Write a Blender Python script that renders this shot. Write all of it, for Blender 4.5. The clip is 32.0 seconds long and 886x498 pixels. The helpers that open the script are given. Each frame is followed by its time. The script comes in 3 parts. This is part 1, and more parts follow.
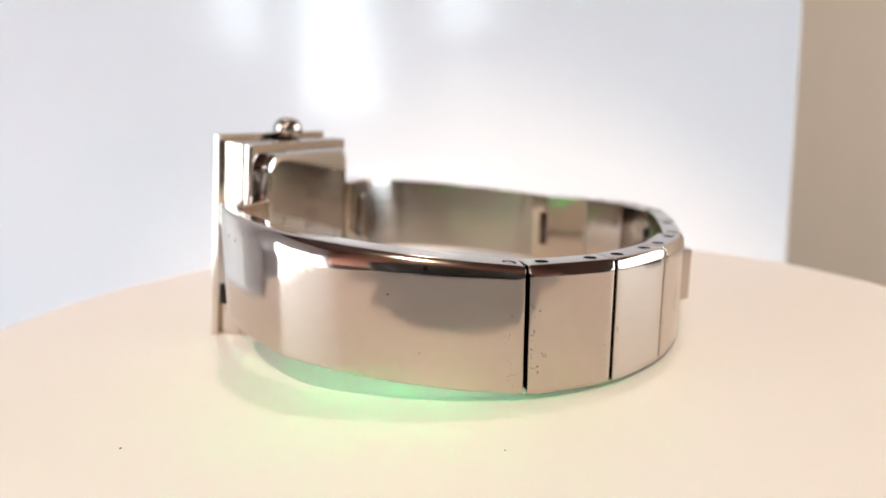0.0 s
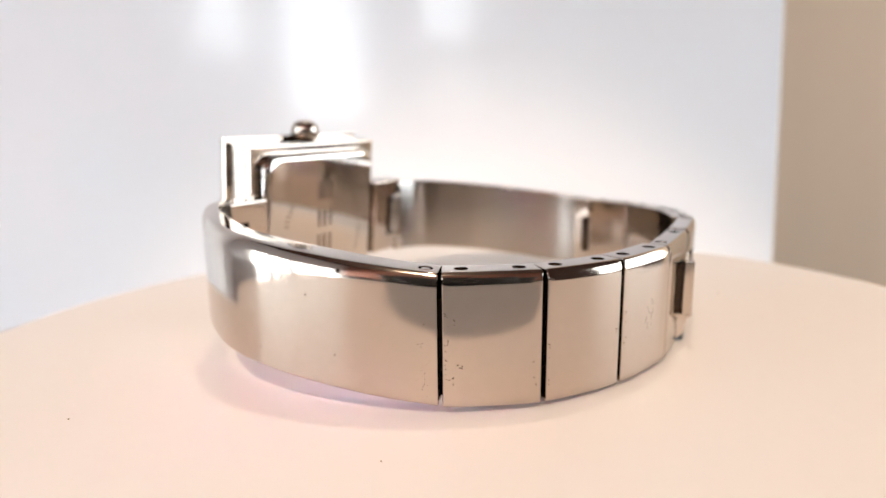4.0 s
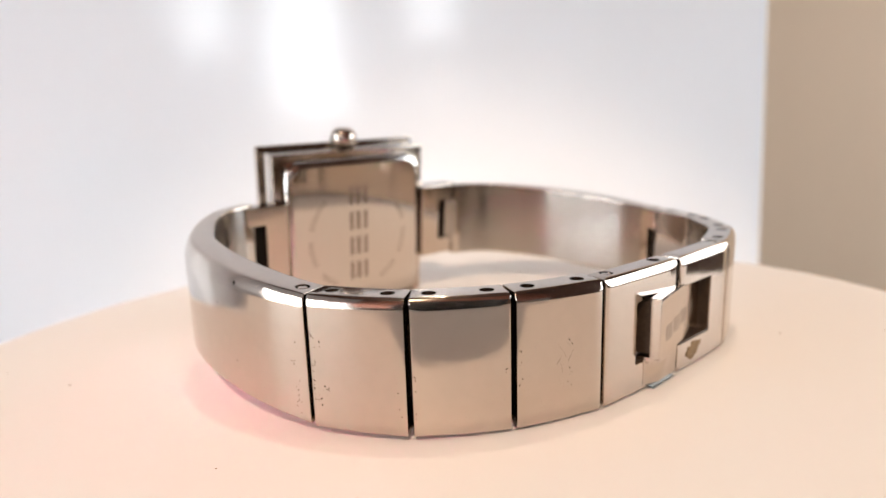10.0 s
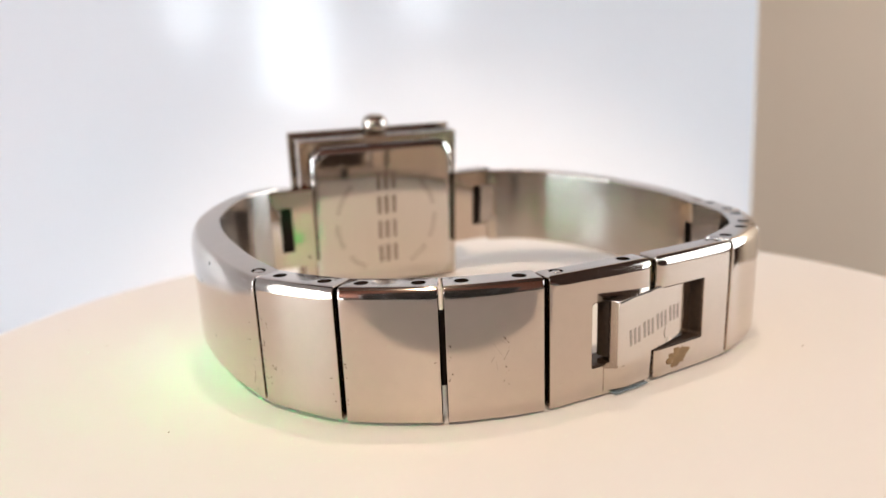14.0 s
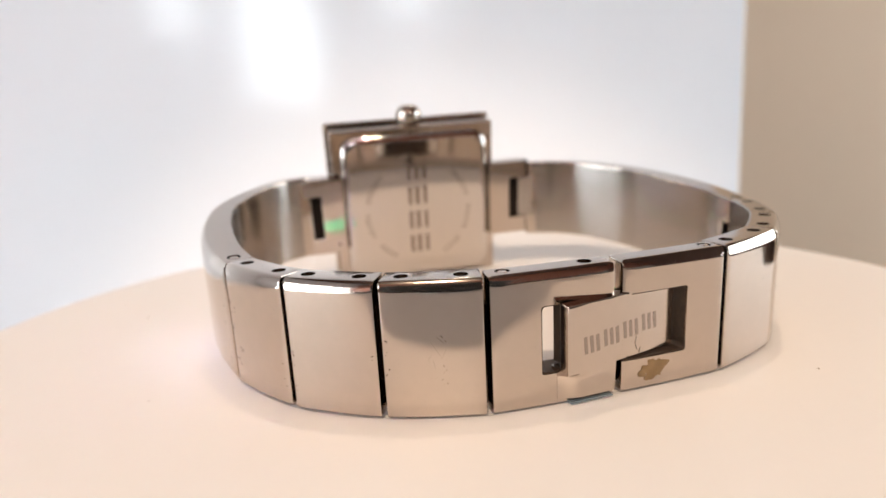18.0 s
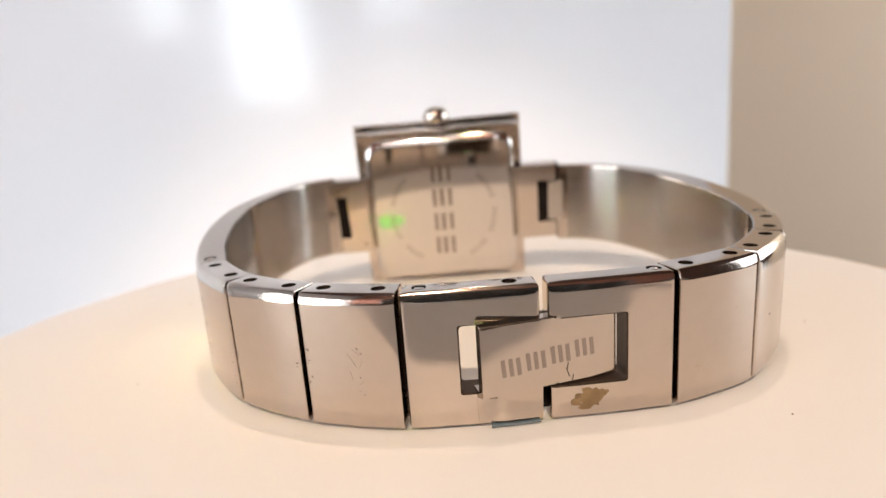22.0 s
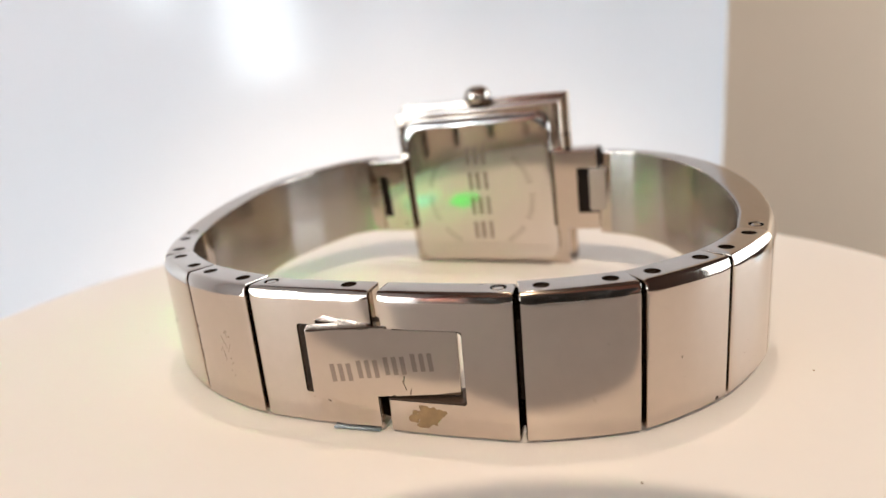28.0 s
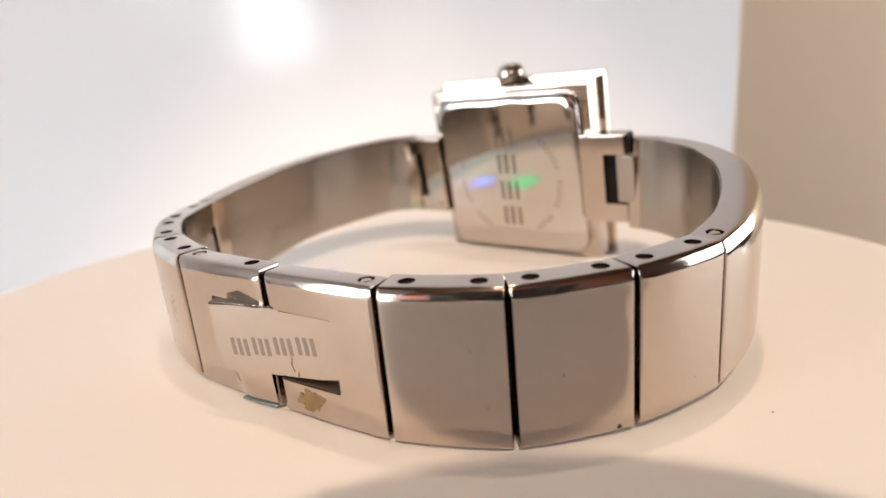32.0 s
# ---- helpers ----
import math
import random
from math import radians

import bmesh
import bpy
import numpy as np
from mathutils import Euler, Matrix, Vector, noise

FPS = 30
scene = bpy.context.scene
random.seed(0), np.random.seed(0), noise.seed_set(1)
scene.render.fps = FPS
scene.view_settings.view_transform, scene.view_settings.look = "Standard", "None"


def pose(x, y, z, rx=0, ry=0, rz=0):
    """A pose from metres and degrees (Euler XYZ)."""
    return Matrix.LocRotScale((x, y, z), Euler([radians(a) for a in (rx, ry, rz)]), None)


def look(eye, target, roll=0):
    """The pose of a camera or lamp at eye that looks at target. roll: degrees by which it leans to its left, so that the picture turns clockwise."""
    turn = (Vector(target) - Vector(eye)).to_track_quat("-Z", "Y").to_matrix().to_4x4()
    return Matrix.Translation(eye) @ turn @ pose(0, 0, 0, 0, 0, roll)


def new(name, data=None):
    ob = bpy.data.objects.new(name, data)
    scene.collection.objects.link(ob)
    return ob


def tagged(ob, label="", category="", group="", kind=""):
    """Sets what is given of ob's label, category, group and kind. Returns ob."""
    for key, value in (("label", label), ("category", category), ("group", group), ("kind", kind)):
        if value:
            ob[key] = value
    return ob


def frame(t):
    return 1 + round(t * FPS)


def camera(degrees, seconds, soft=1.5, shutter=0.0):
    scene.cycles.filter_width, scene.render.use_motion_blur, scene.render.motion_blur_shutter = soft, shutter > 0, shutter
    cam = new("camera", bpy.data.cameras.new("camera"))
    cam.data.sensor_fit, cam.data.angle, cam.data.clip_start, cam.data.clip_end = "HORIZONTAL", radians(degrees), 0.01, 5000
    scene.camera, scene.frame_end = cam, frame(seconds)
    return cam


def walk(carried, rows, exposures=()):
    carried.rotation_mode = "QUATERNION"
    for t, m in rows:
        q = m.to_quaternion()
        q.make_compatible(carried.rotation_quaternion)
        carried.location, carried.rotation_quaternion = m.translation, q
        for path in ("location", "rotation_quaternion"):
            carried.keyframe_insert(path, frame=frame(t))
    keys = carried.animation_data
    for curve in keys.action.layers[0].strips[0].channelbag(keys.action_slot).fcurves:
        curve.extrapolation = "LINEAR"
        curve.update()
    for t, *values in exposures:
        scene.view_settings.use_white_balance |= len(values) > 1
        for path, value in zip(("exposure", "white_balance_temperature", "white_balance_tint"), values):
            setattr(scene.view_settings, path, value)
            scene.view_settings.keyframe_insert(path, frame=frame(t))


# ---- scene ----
# Lengths in the tables below are in millimetres; MM turns them into metres.
MM = 0.001
cam = camera(71.77, 32.0, soft=1.5)

# Where the handheld camera is: seconds, x, y, z, yaw, pitch, roll.
PATH = [
    (0, -2.92, -76.09, 22.63, -1.15, -10.25, -2.23),
    (0.5, -3.10, -76.15, 22.61, -1.34, -10.21, -2.30),
    (1, -2.96, -75.96, 22.32, -1.48, -10.06, -2.59),
    (1.5, -3.22, -75.73, 22.17, -1.81, -9.95, -2.49),
    (2, -3.20, -75.58, 22.31, -1.98, -10.02, -2.72),
    (2.5, -3.32, -75.26, 22.01, -2.15, -9.81, -2.68),
    (3, -3.63, -75.26, 22.01, -2.30, -9.77, -2.77),
    (3.5, -3.86, -74.98, 21.94, -2.38, -9.67, -2.51),
    (5.5, -4.20, -73.68, 22.48, -2.75, -9.90, -3.05),
    (6, -4.33, -73.60, 22.58, -2.80, -9.93, -3.01),
    (6.5, -4.57, -73.36, 22.58, -2.92, -9.85, -3.04),
    (7, -4.31, -73.23, 22.68, -3.02, -9.73, -3.16),
    (7.5, -4.30, -73.11, 22.78, -3.64, -9.81, -3.26),
    (8, -4.44, -73.00, 22.84, -3.66, -9.81, -3.29),
    (8.5, -4.75, -72.82, 22.78, -3.64, -9.79, -3.25),
    (9, -4.87, -72.61, 22.93, -3.53, -9.81, -3.24),
    (9.5, -4.93, -72.46, 23.09, -3.64, -9.84, -3.23),
    (10, -4.84, -72.21, 23.18, -3.70, -9.84, -3.21),
    (10.5, -5.00, -72.13, 23.18, -3.79, -9.84, -3.25),
    (11, -5.23, -72.06, 23.21, -3.95, -9.91, -3.30),
    (11.5, -5.22, -72.04, 23.25, -4.00, -9.96, -3.46),
    (12, -5.46, -71.96, 23.11, -4.04, -10.10, -3.38),
    (12.5, -5.71, -72.02, 23.13, -4.30, -10.26, -3.29),
    (13, -5.88, -71.98, 23.17, -4.38, -10.63, -3.27),
    (13.5, -5.99, -71.94, 23.17, -4.45, -10.81, -3.35),
    (14, -6.29, -71.91, 23.29, -4.57, -11.06, -3.39),
    (14.5, -6.53, -71.90, 23.26, -4.58, -11.15, -3.50),
    (16.5, -7.22, -71.21, 23.02, -5.31, -11.44, -3.38),
    (17, -7.63, -71.15, 22.94, -5.41, -11.48, -3.39),
    (17.5, -8.03, -71.13, 22.98, -5.56, -11.55, -3.46),
    (18, -8.50, -71.05, 23.02, -5.81, -11.55, -3.57),
    (18.5, -8.22, -71.41, 23.91, -5.80, -11.38, -3.81),
    (19, -7.89, -71.09, 24.03, -5.84, -11.40, -3.94),
    (19.5, -7.68, -70.65, 23.96, -5.96, -11.41, -3.83),
    (20, -8.01, -70.58, 23.87, -6.05, -11.51, -3.75),
    (20.5, -8.47, -70.56, 23.86, -6.21, -11.58, -3.77),
    (21, -8.83, -70.57, 23.83, -6.46, -11.72, -3.82),
    (21.5, -8.68, -70.56, 23.76, -6.51, -11.67, -4.00),
    (22, -8.88, -70.46, 23.91, -6.75, -11.75, -4.10),
    (22.5, -9.16, -70.33, 23.77, -6.95, -11.72, -4.00),
    (23, -9.04, -70.30, 23.81, -6.90, -11.76, -4.20),
    (23.5, -8.99, -69.80, 23.65, -6.94, -11.80, -4.13),
    (24, -8.87, -69.30, 23.71, -7.19, -11.93, -4.00),
    (24.5, -8.40, -68.84, 23.68, -7.02, -11.88, -4.20),
    (25, -8.15, -68.38, 23.62, -7.02, -11.95, -4.19),
    (25.5, -9.00, -68.07, 23.59, -7.28, -12.01, -4.24),
    (27.5, -7.14, -69.38, 24.73, -6.96, -13.37, -4.58),
    (28, -6.66, -69.00, 24.36, -6.84, -13.56, -4.40),
    (28.5, -6.31, -68.67, 24.42, -6.91, -13.54, -4.36),
    (29, -5.66, -68.84, 24.48, -6.67, -13.82, -4.40),
    (29.5, -5.36, -68.75, 24.50, -6.46, -13.80, -4.39),
    (30, -5.32, -69.04, 24.51, -6.22, -13.78, -4.39),
    (30.5, -4.93, -68.95, 24.05, -5.99, -14.26, -4.12),
    (31, -4.49, -68.68, 23.87, -5.93, -14.47, -4.14),
    (31.5, -4.00, -68.30, 23.67, -5.74, -14.72, -3.97),
    (32, -4.50, -68.10, 23.62, -5.91, -14.81, -3.87),
]

def eye_pose(x, y, z, yaw, pitch, roll):
    a, b = radians(yaw), radians(pitch)
    eye = Vector((x, y, z)) * MM
    ahead = Vector((-math.sin(a) * math.cos(b), math.cos(a) * math.cos(b), math.sin(b)))
    return look(eye, eye + ahead, roll)


EYES = [(row[0], eye_pose(*row[1:])) for row in PATH]
# The camera's white balance drifts, and follows the coloured light a little: seconds, stops, kelvin, tint.
BALANCE = [(0, -0.47, 6100, 6), (1.5, -0.48, 6340, 7.5), (3, -0.48, 6390, 8), (5.5, -0.48, 6130, 6), (6.5, -0.48, 6130, 6), (8, -0.48, 6340, 7.5), (10, -0.47, 6370, 8), (12.5, -0.48, 6070, 6),
           (14, -0.48, 6100, 6.5), (17, -0.48, 6370, 8), (19.5, -0.48, 6030, 4.5), (21, -0.48, 6050, 5.5), (23.5, -0.47, 6490, 8), (24.5, -0.48, 6510, 7.2), (25.5, -0.49, 6200, 5.2),
           (27.5, -0.52, 6130, 4.7), (28.5, -0.52, 6200, 5.7), (30.5, -0.52, 6520, 8.7), (32, -0.52, 6500, 7.7)]
walk(cam, EYES, BALANCE)
cam.data.dof.use_dof = True
cam.data.dof.focus_distance = 0.047
cam.data.dof.aperture_fstop = 29

# ---- light ----
world = bpy.data.worlds.new("sky")
scene.world = world
world.use_nodes = True
sky = world.node_tree.nodes.new("ShaderNodeTexSky")
sky.sky_type, sky.sun_disc = "NISHITA", False
sky.sun_elevation, sky.sun_rotation = radians(35), radians(200)
world.node_tree.links.new(sky.outputs[0], world.node_tree.nodes["Background"].inputs[0])
world.node_tree.nodes["Background"].inputs[1].default_value = 0.06


def area_lamp(name, eye, target, width, height, watts, colour):
    data = bpy.data.lights.new(name, "AREA")
    data.shape, data.size, data.size_y, data.energy, data.color = "RECTANGLE", width, height, watts, colour
    ob = new(name, data)
    ob.matrix_world = look(eye, target)
    return ob


# Daylight in the window openings behind the camera, and the warm spot in the ceiling.
# Each opening in the south wall: middle x, width, sill, head, radiance, colour.
DAY = (0.965, 0.975, 1.0)
SKYLIGHT = (0.88, 0.945, 1.0)
WINDOWS = [(-0.62, 0.14, 0.36, 0.64, 12.0, DAY), (-0.29, 0.25, 0.14, 0.64, 13.0, DAY), (0.14, 0.16, 0.38, 0.64, 12.0, DAY), (0.15, 0.14, 0.11, 0.27, 3.5, (1.0, 0.85, 0.82))]
WIN_Y = -1.60
for wx, ww, wa, wb, glare, tint in WINDOWS:
    area_lamp("window_light", (wx, WIN_Y + 0.02, (wa + wb) / 2), (wx, 0, (wa + wb) / 2), ww, wb - wa, glare * math.pi * ww * (wb - wa), tint)
# The wide side windows: x, middle y, half width, sill, head, watts.
SIDES = [(-1.6, -0.88, 0.66, -0.40, 0.62, 78.0), (1.6, 0.0, 0.60, -0.15, 0.62, 25.0)]
for sx, sy, wide, wa, wb, watts in SIDES:
    area_lamp("window_light", (sx * 0.988, sy, (wa + wb) / 2), (0, sy, (wa + wb) / 2), 2 * wide, wb - wa, watts, SKYLIGHT)


def spot_lamp(name, eye, target, watts, colour, cone, soft):
    data = bpy.data.lights.new(name, "SPOT")
    data.energy, data.color, data.spot_size, data.spot_blend, data.shadow_soft_size = watts, colour, radians(cone), 0.6, soft
    ob = new(name, data)
    ob.matrix_world = look(eye, target)


WARM = (1.0, 0.75, 0.55)
SPOTS = [((0.10, 0.24, 1.48), 34.0), ((-0.25, -1.30, 1.47), 210.0)]
for place_, watts in SPOTS:
    spot_lamp("spot_light", place_, (0, 0, 0), watts, WARM, 14, 0.02)


# ---- materials ----
def material(name, colour, rough=0.5, metal=0.0, coat=0.0, grain=0.0, grain_scale=400.0, bump=0.0, stretch=(1, 1, 1), tone=0.0, tone_scale=60.0, rough_var=0.0, specks=0.0, smudge=0.0, wave=0.0):
    m = bpy.data.materials.new(name)
    m.use_nodes = True
    nt = m.node_tree
    n, link = nt.nodes, nt.links.new
    b = n["Principled BSDF"]
    b.inputs["Base Color"].default_value = (*colour, 1)
    b.inputs["Roughness"].default_value = rough
    b.inputs["Metallic"].default_value = metal
    b.inputs["Coat Weight"].default_value = coat
    b.inputs["Coat Roughness"].default_value = 0.08
    co = n.new("ShaderNodeTexCoord")
    mp = n.new("ShaderNodeMapping")
    mp.inputs["Scale"].default_value = stretch
    link(co.outputs["Object"], mp.inputs["Vector"])
    fine = n.new("ShaderNodeTexNoise")
    fine.inputs["Scale"].default_value = grain_scale
    fine.inputs["Detail"].default_value = 4
    link(mp.outputs[0], fine.inputs["Vector"])
    broad = n.new("ShaderNodeTexNoise")
    broad.inputs["Scale"].default_value = tone_scale
    broad.inputs["Detail"].default_value = 3
    link(co.outputs["Object"], broad.inputs["Vector"])
    if tone or grain:
        mix = n.new("ShaderNodeMath")
        mix.operation = "MULTIPLY_ADD"
        mix.inputs[1].default_value, mix.inputs[2].default_value = 2 * tone, 1 - tone
        link(broad.outputs["Fac"], mix.inputs[0])
        mix2 = n.new("ShaderNodeMath")
        mix2.operation = "MULTIPLY_ADD"
        mix2.inputs[1].default_value = 2 * grain
        link(fine.outputs["Fac"], mix2.inputs[0])
        sub = n.new("ShaderNodeMath")
        sub.operation = "SUBTRACT"
        sub.inputs[1].default_value = grain
        link(mix.outputs[0], sub.inputs[0])
        link(sub.outputs[0], mix2.inputs[2])
        sc = n.new("ShaderNodeVectorMath")
        sc.operation = "SCALE"
        sc.inputs[0].default_value = colour
        link(mix2.outputs[0], sc.inputs["Scale"])
        link(sc.outputs[0], b.inputs["Base Color"])
        if specks:
            cells = n.new("ShaderNodeTexVoronoi")
            cells.inputs["Scale"].default_value = 230
            link(co.outputs["Object"], cells.inputs["Vector"])
            less = n.new("ShaderNodeMath")
            less.operation = "LESS_THAN"
            less.inputs[1].default_value = specks
            link(cells.outputs["Distance"], less.inputs[0])
            worn = n.new("ShaderNodeMix")
            worn.data_type = "RGBA"
            worn.inputs[7].default_value = (0.06, 0.045, 0.035, 1)
            link(less.outputs[0], worn.inputs[0])
            link(sc.outputs[0], worn.inputs[6])
            link(worn.outputs[2], b.inputs["Base Color"])
    if rough_var:
        rv = n.new("ShaderNodeMath")
        rv.operation = "MULTIPLY_ADD"
        rv.use_clamp = True
        rv.inputs[1].default_value, rv.inputs[2].default_value = 2 * rough_var, rough - rough_var
        link(fine.outputs["Fac"], rv.inputs[0])
        rough_out = rv
        if smudge:
            rough_out = n.new("ShaderNodeMath")
            rough_out.operation = "MULTIPLY_ADD"
            rough_out.use_clamp = True
            rough_out.inputs[1].default_value = smudge
            link(broad.outputs["Fac"], rough_out.inputs[0])
            link(rv.outputs[0], rough_out.inputs[2])
        link(rough_out.outputs[0], b.inputs["Roughness"])
    if bump:
        bp = n.new("ShaderNodeBump")
        bp.inputs["Strength"].default_value = bump
        bp.inputs["Distance"].default_value = 0.0001
        link(fine.outputs["Fac"], bp.inputs["Height"])
        link(bp.outputs[0], b.inputs["Normal"])
        if wave:
            dents = n.new("ShaderNodeTexNoise")
            dents.inputs["Scale"].default_value = 260
            link(co.outputs["Object"], dents.inputs["Vector"])
            uneven = n.new("ShaderNodeBump")
            uneven.inputs["Strength"].default_value, uneven.inputs["Distance"].default_value = wave, 0.0001
            link(dents.outputs["Fac"], uneven.inputs["Height"])
            link(uneven.outputs[0], bp.inputs["Normal"])
    return m


STEEL = material("polished_steel", (0.575, 0.50, 0.435), 0.035, 1.0, grain=0.05, grain_scale=900, tone=0.03, tone_scale=180, rough_var=0.025, bump=0.014, specks=0.045, smudge=0.13, wave=0.2)
PLATE = material("fine_brushed_steel", (0.66, 0.62, 0.58), 0.06, 1.0, grain=0.03, grain_scale=1200, stretch=(1, 1, 0.1), rough_var=0.03, bump=0.01)
SATIN = material("brushed_steel", (0.44, 0.405, 0.375), 0.21, 1.0, grain=0.05, grain_scale=2500, stretch=(0.02, 0.02, 1), rough_var=0.03, bump=0.015)
brushed = SATIN.node_tree.nodes["Principled BSDF"]
brushed.inputs["Anisotropic"].default_value, brushed.inputs["Anisotropic Rotation"].default_value = 0.75, 0.25
along = SATIN.node_tree.nodes.new("ShaderNodeTangent")
along.direction_type, along.axis = "RADIAL", "Z"
SATIN.node_tree.links.new(along.outputs[0], brushed.inputs["Tangent"])
DARK = material("dark_joint", (0.012, 0.009, 0.008), 0.6)
DARK.node_tree.nodes["Principled BSDF"].inputs["Specular IOR Level"].default_value = 0.1
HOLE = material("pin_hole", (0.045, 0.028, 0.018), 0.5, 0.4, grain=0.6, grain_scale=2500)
ETCH = material("etched_grey", (0.34, 0.29, 0.26), 0.22, 1.0, grain=0.08, grain_scale=3000)
ETCH_LIGHT = material("etched_pale_grey", (0.46, 0.41, 0.37), 0.2, 1.0, grain=0.08, grain_scale=3000)
RESIDUE = material("dried_residue", (0.20, 0.125, 0.055), 0.75, 0.0, grain=0.4, grain_scale=1500, bump=0.5)
SHADE_SLIVER = material("blue_grey_shade", (0.14, 0.18, 0.205), 0.3, 0.0, coat=0.5)
DISC = material("cream_plastic", (0.80, 0.765, 0.735), 0.40, 0.0, coat=0.0, grain=0.01, grain_scale=700, tone=0.015, tone_scale=30, bump=0.01)
PANEL = material("glossy_white", (0.895, 0.895, 0.905), 0.16, 0.0, coat=0.25, tone=0.01, tone_scale=6)
BEIGE = material("beige_paint", (0.88, 0.67, 0.475), 0.8, tone=0.05, tone_scale=4, grain=0.02, grain_scale=150)
PLASTER = material("brown_plaster", (0.10, 0.052, 0.037), 0.9, tone=0.04, tone_scale=3)
RED_BROWN = material("red_brown_paint", (0.30, 0.12, 0.078), 0.8, tone=0.12, tone_scale=3)
FLOOR = material("brown_boards", (0.13, 0.085, 0.055), 0.5, tone=0.15, tone_scale=4)
DARKWOOD = material("dark_wood", (0.085, 0.045, 0.028), 0.4, tone=0.2, tone_scale=9, grain=0.15, grain_scale=60, stretch=(1, 1, 6))
BLACK = material("black_plastic", (0.015, 0.014, 0.014), 0.4, grain=0.1)


def glow(name, colour, strength):
    m = material(name, colour, 0.4)
    b = m.node_tree.nodes["Principled BSDF"]
    b.inputs["Emission Color"].default_value = (*colour, 1)
    b.inputs["Emission Strength"].default_value = strength
    return m


# Sectors of the wheel that stands in for a colour-cycling LED: colour and strength.
COLOURS = [("green", (0.14, 1.0, 0.26), 413), ("lime", (0.55, 1.0, 0.16), 276), ("yellow", (1.0, 0.62, 0.12), 248), ("orange", (1.0, 0.38, 0.14), 276),
           ("pink", (1.0, 0.20, 0.26), 343), ("pink", (1.0, 0.20, 0.34), 343), ("rose", (1.0, 0.32, 0.55), 261), ("lilac", (0.60, 0.62, 1.0), 220),
           ("mint", (0.15, 1.0, 0.65), 276), ("green", (0.05, 1.0, 0.48), 413), ("green", (0.05, 1.0, 0.42), 454), ("green", (0.07, 1.0, 0.36), 454)]
GLOWS = [glow(name + "_glow", colour, strong) for name, colour, strong in COLOURS]
for m in GLOWS:
    m.cycles.emission_sampling = "NONE"


def let_through(m, share, colour):
    """Lets that share of the light pass through the material, scattered."""
    nt = m.node_tree
    thin = nt.nodes.new("ShaderNodeBsdfTranslucent")
    thin.inputs["Color"].default_value = (*colour, 1)
    both = nt.nodes.new("ShaderNodeMixShader")
    both.inputs[0].default_value = share
    nt.links.new(nt.nodes["Principled BSDF"].outputs[0], both.inputs[1])
    nt.links.new(thin.outputs[0], both.inputs[2])
    nt.links.new(both.outputs[0], nt.nodes["Material Output"].inputs["Surface"])
    return m


let_through(DISC, 0.18, (0.95, 0.95, 0.95))
GREEN_LENS = let_through(material("green_lens", (0.6, 0.62, 0.58), 0.3), 0.55, (0.45, 1.0, 0.6))
BLUE_LENS = let_through(material("violet_lens", (0.6, 0.6, 0.62), 0.3), 0.5, (0.75, 0.7, 1.0))
GLASS = bpy.data.materials.new("clear_glass")
GLASS.use_nodes = True
GLASS.node_tree.nodes["Principled BSDF"].inputs["Transmission Weight"].default_value = 1.0
GLASS.node_tree.nodes["Principled BSDF"].inputs["Roughness"].default_value = 0.0


# ---- mesh tools ----
def finish(name, bm, mat, parent=None, label="", sharp=35):
    me = bpy.data.meshes.new(name)
    bmesh.ops.recalc_face_normals(bm, faces=bm.faces)
    bm.to_mesh(me)
    bm.free()
    me.materials.append(mat)
    for p in me.polygons:
        p.use_smooth = True
    me.set_sharp_from_angle(angle=radians(sharp))
    ob = new(name, me)
    even = ob.modifiers.new("even_normals", "WEIGHTED_NORMAL")
    even.keep_sharp = True
    if parent:
        ob.parent = parent
    if label:
        ob["label"] = label
    return ob


def part(name, bm, mat, parent, label="", sharp=35):
    return finish(name, bm, mat, parent, label, sharp)


def box(x0, x1, y0, y1, z0, z1, bevel=0.0, segments=2, m=None, unit=MM):
    bm = bmesh.new()
    bmesh.ops.create_cube(bm, size=1)
    for v in bm.verts:
        v.co = Vector(((x0, x1)[v.co.x > 0], (y0, y1)[v.co.y > 0], (z0, z1)[v.co.z > 0]))
    if bevel:
        bmesh.ops.bevel(bm, geom=bm.edges[:], offset=bevel, segments=segments, profile=0.5, affect="EDGES")
    place(bm, m, unit)
    return bm


def place(bm, m=None, unit=MM):
    for v in bm.verts:
        if m is not None:
            v.co = m @ v.co
        v.co = v.co * unit


def rod(radius, z0, z1, m=None, sides=24, bevel=0.0, unit=MM, top=None):
    bm = bmesh.new()
    bmesh.ops.create_cone(bm, cap_ends=True, segments=sides, radius1=radius, radius2=radius if top is None else top, depth=z1 - z0)
    for v in bm.verts:
        v.co.z += (z0 + z1) / 2
    if bevel:
        bmesh.ops.bevel(bm, geom=[e for e in bm.edges if abs(e.verts[0].co.z - e.verts[1].co.z) < 1e-6], offset=bevel, segments=3, profile=0.5, affect="EDGES")
    place(bm, m, unit)
    return bm


def lathe(profile, sides=96, unit=MM, m=None):
    """A solid of revolution about z, from (radius, height) pairs."""
    bm = bmesh.new()
    rings = []
    for r, z in profile:
        if r < 1e-6:
            rings.append([bm.verts.new((0, 0, z))])
        else:
            rings.append([bm.verts.new((r * math.cos(2 * math.pi * k / sides), r * math.sin(2 * math.pi * k / sides), z)) for k in range(sides)])
    for a, b in zip(rings, rings[1:]):
        for k in range(sides):
            j = (k + 1) % sides
            quad = [a[k % len(a)], a[j % len(a)], b[j % len(b)], b[k % len(b)]]
            seen = []
            for v in quad:
                if v not in seen:
                    seen.append(v)
            if len(seen) > 2:
                bm.faces.new(seen)
    place(bm, m, unit)
    return bm


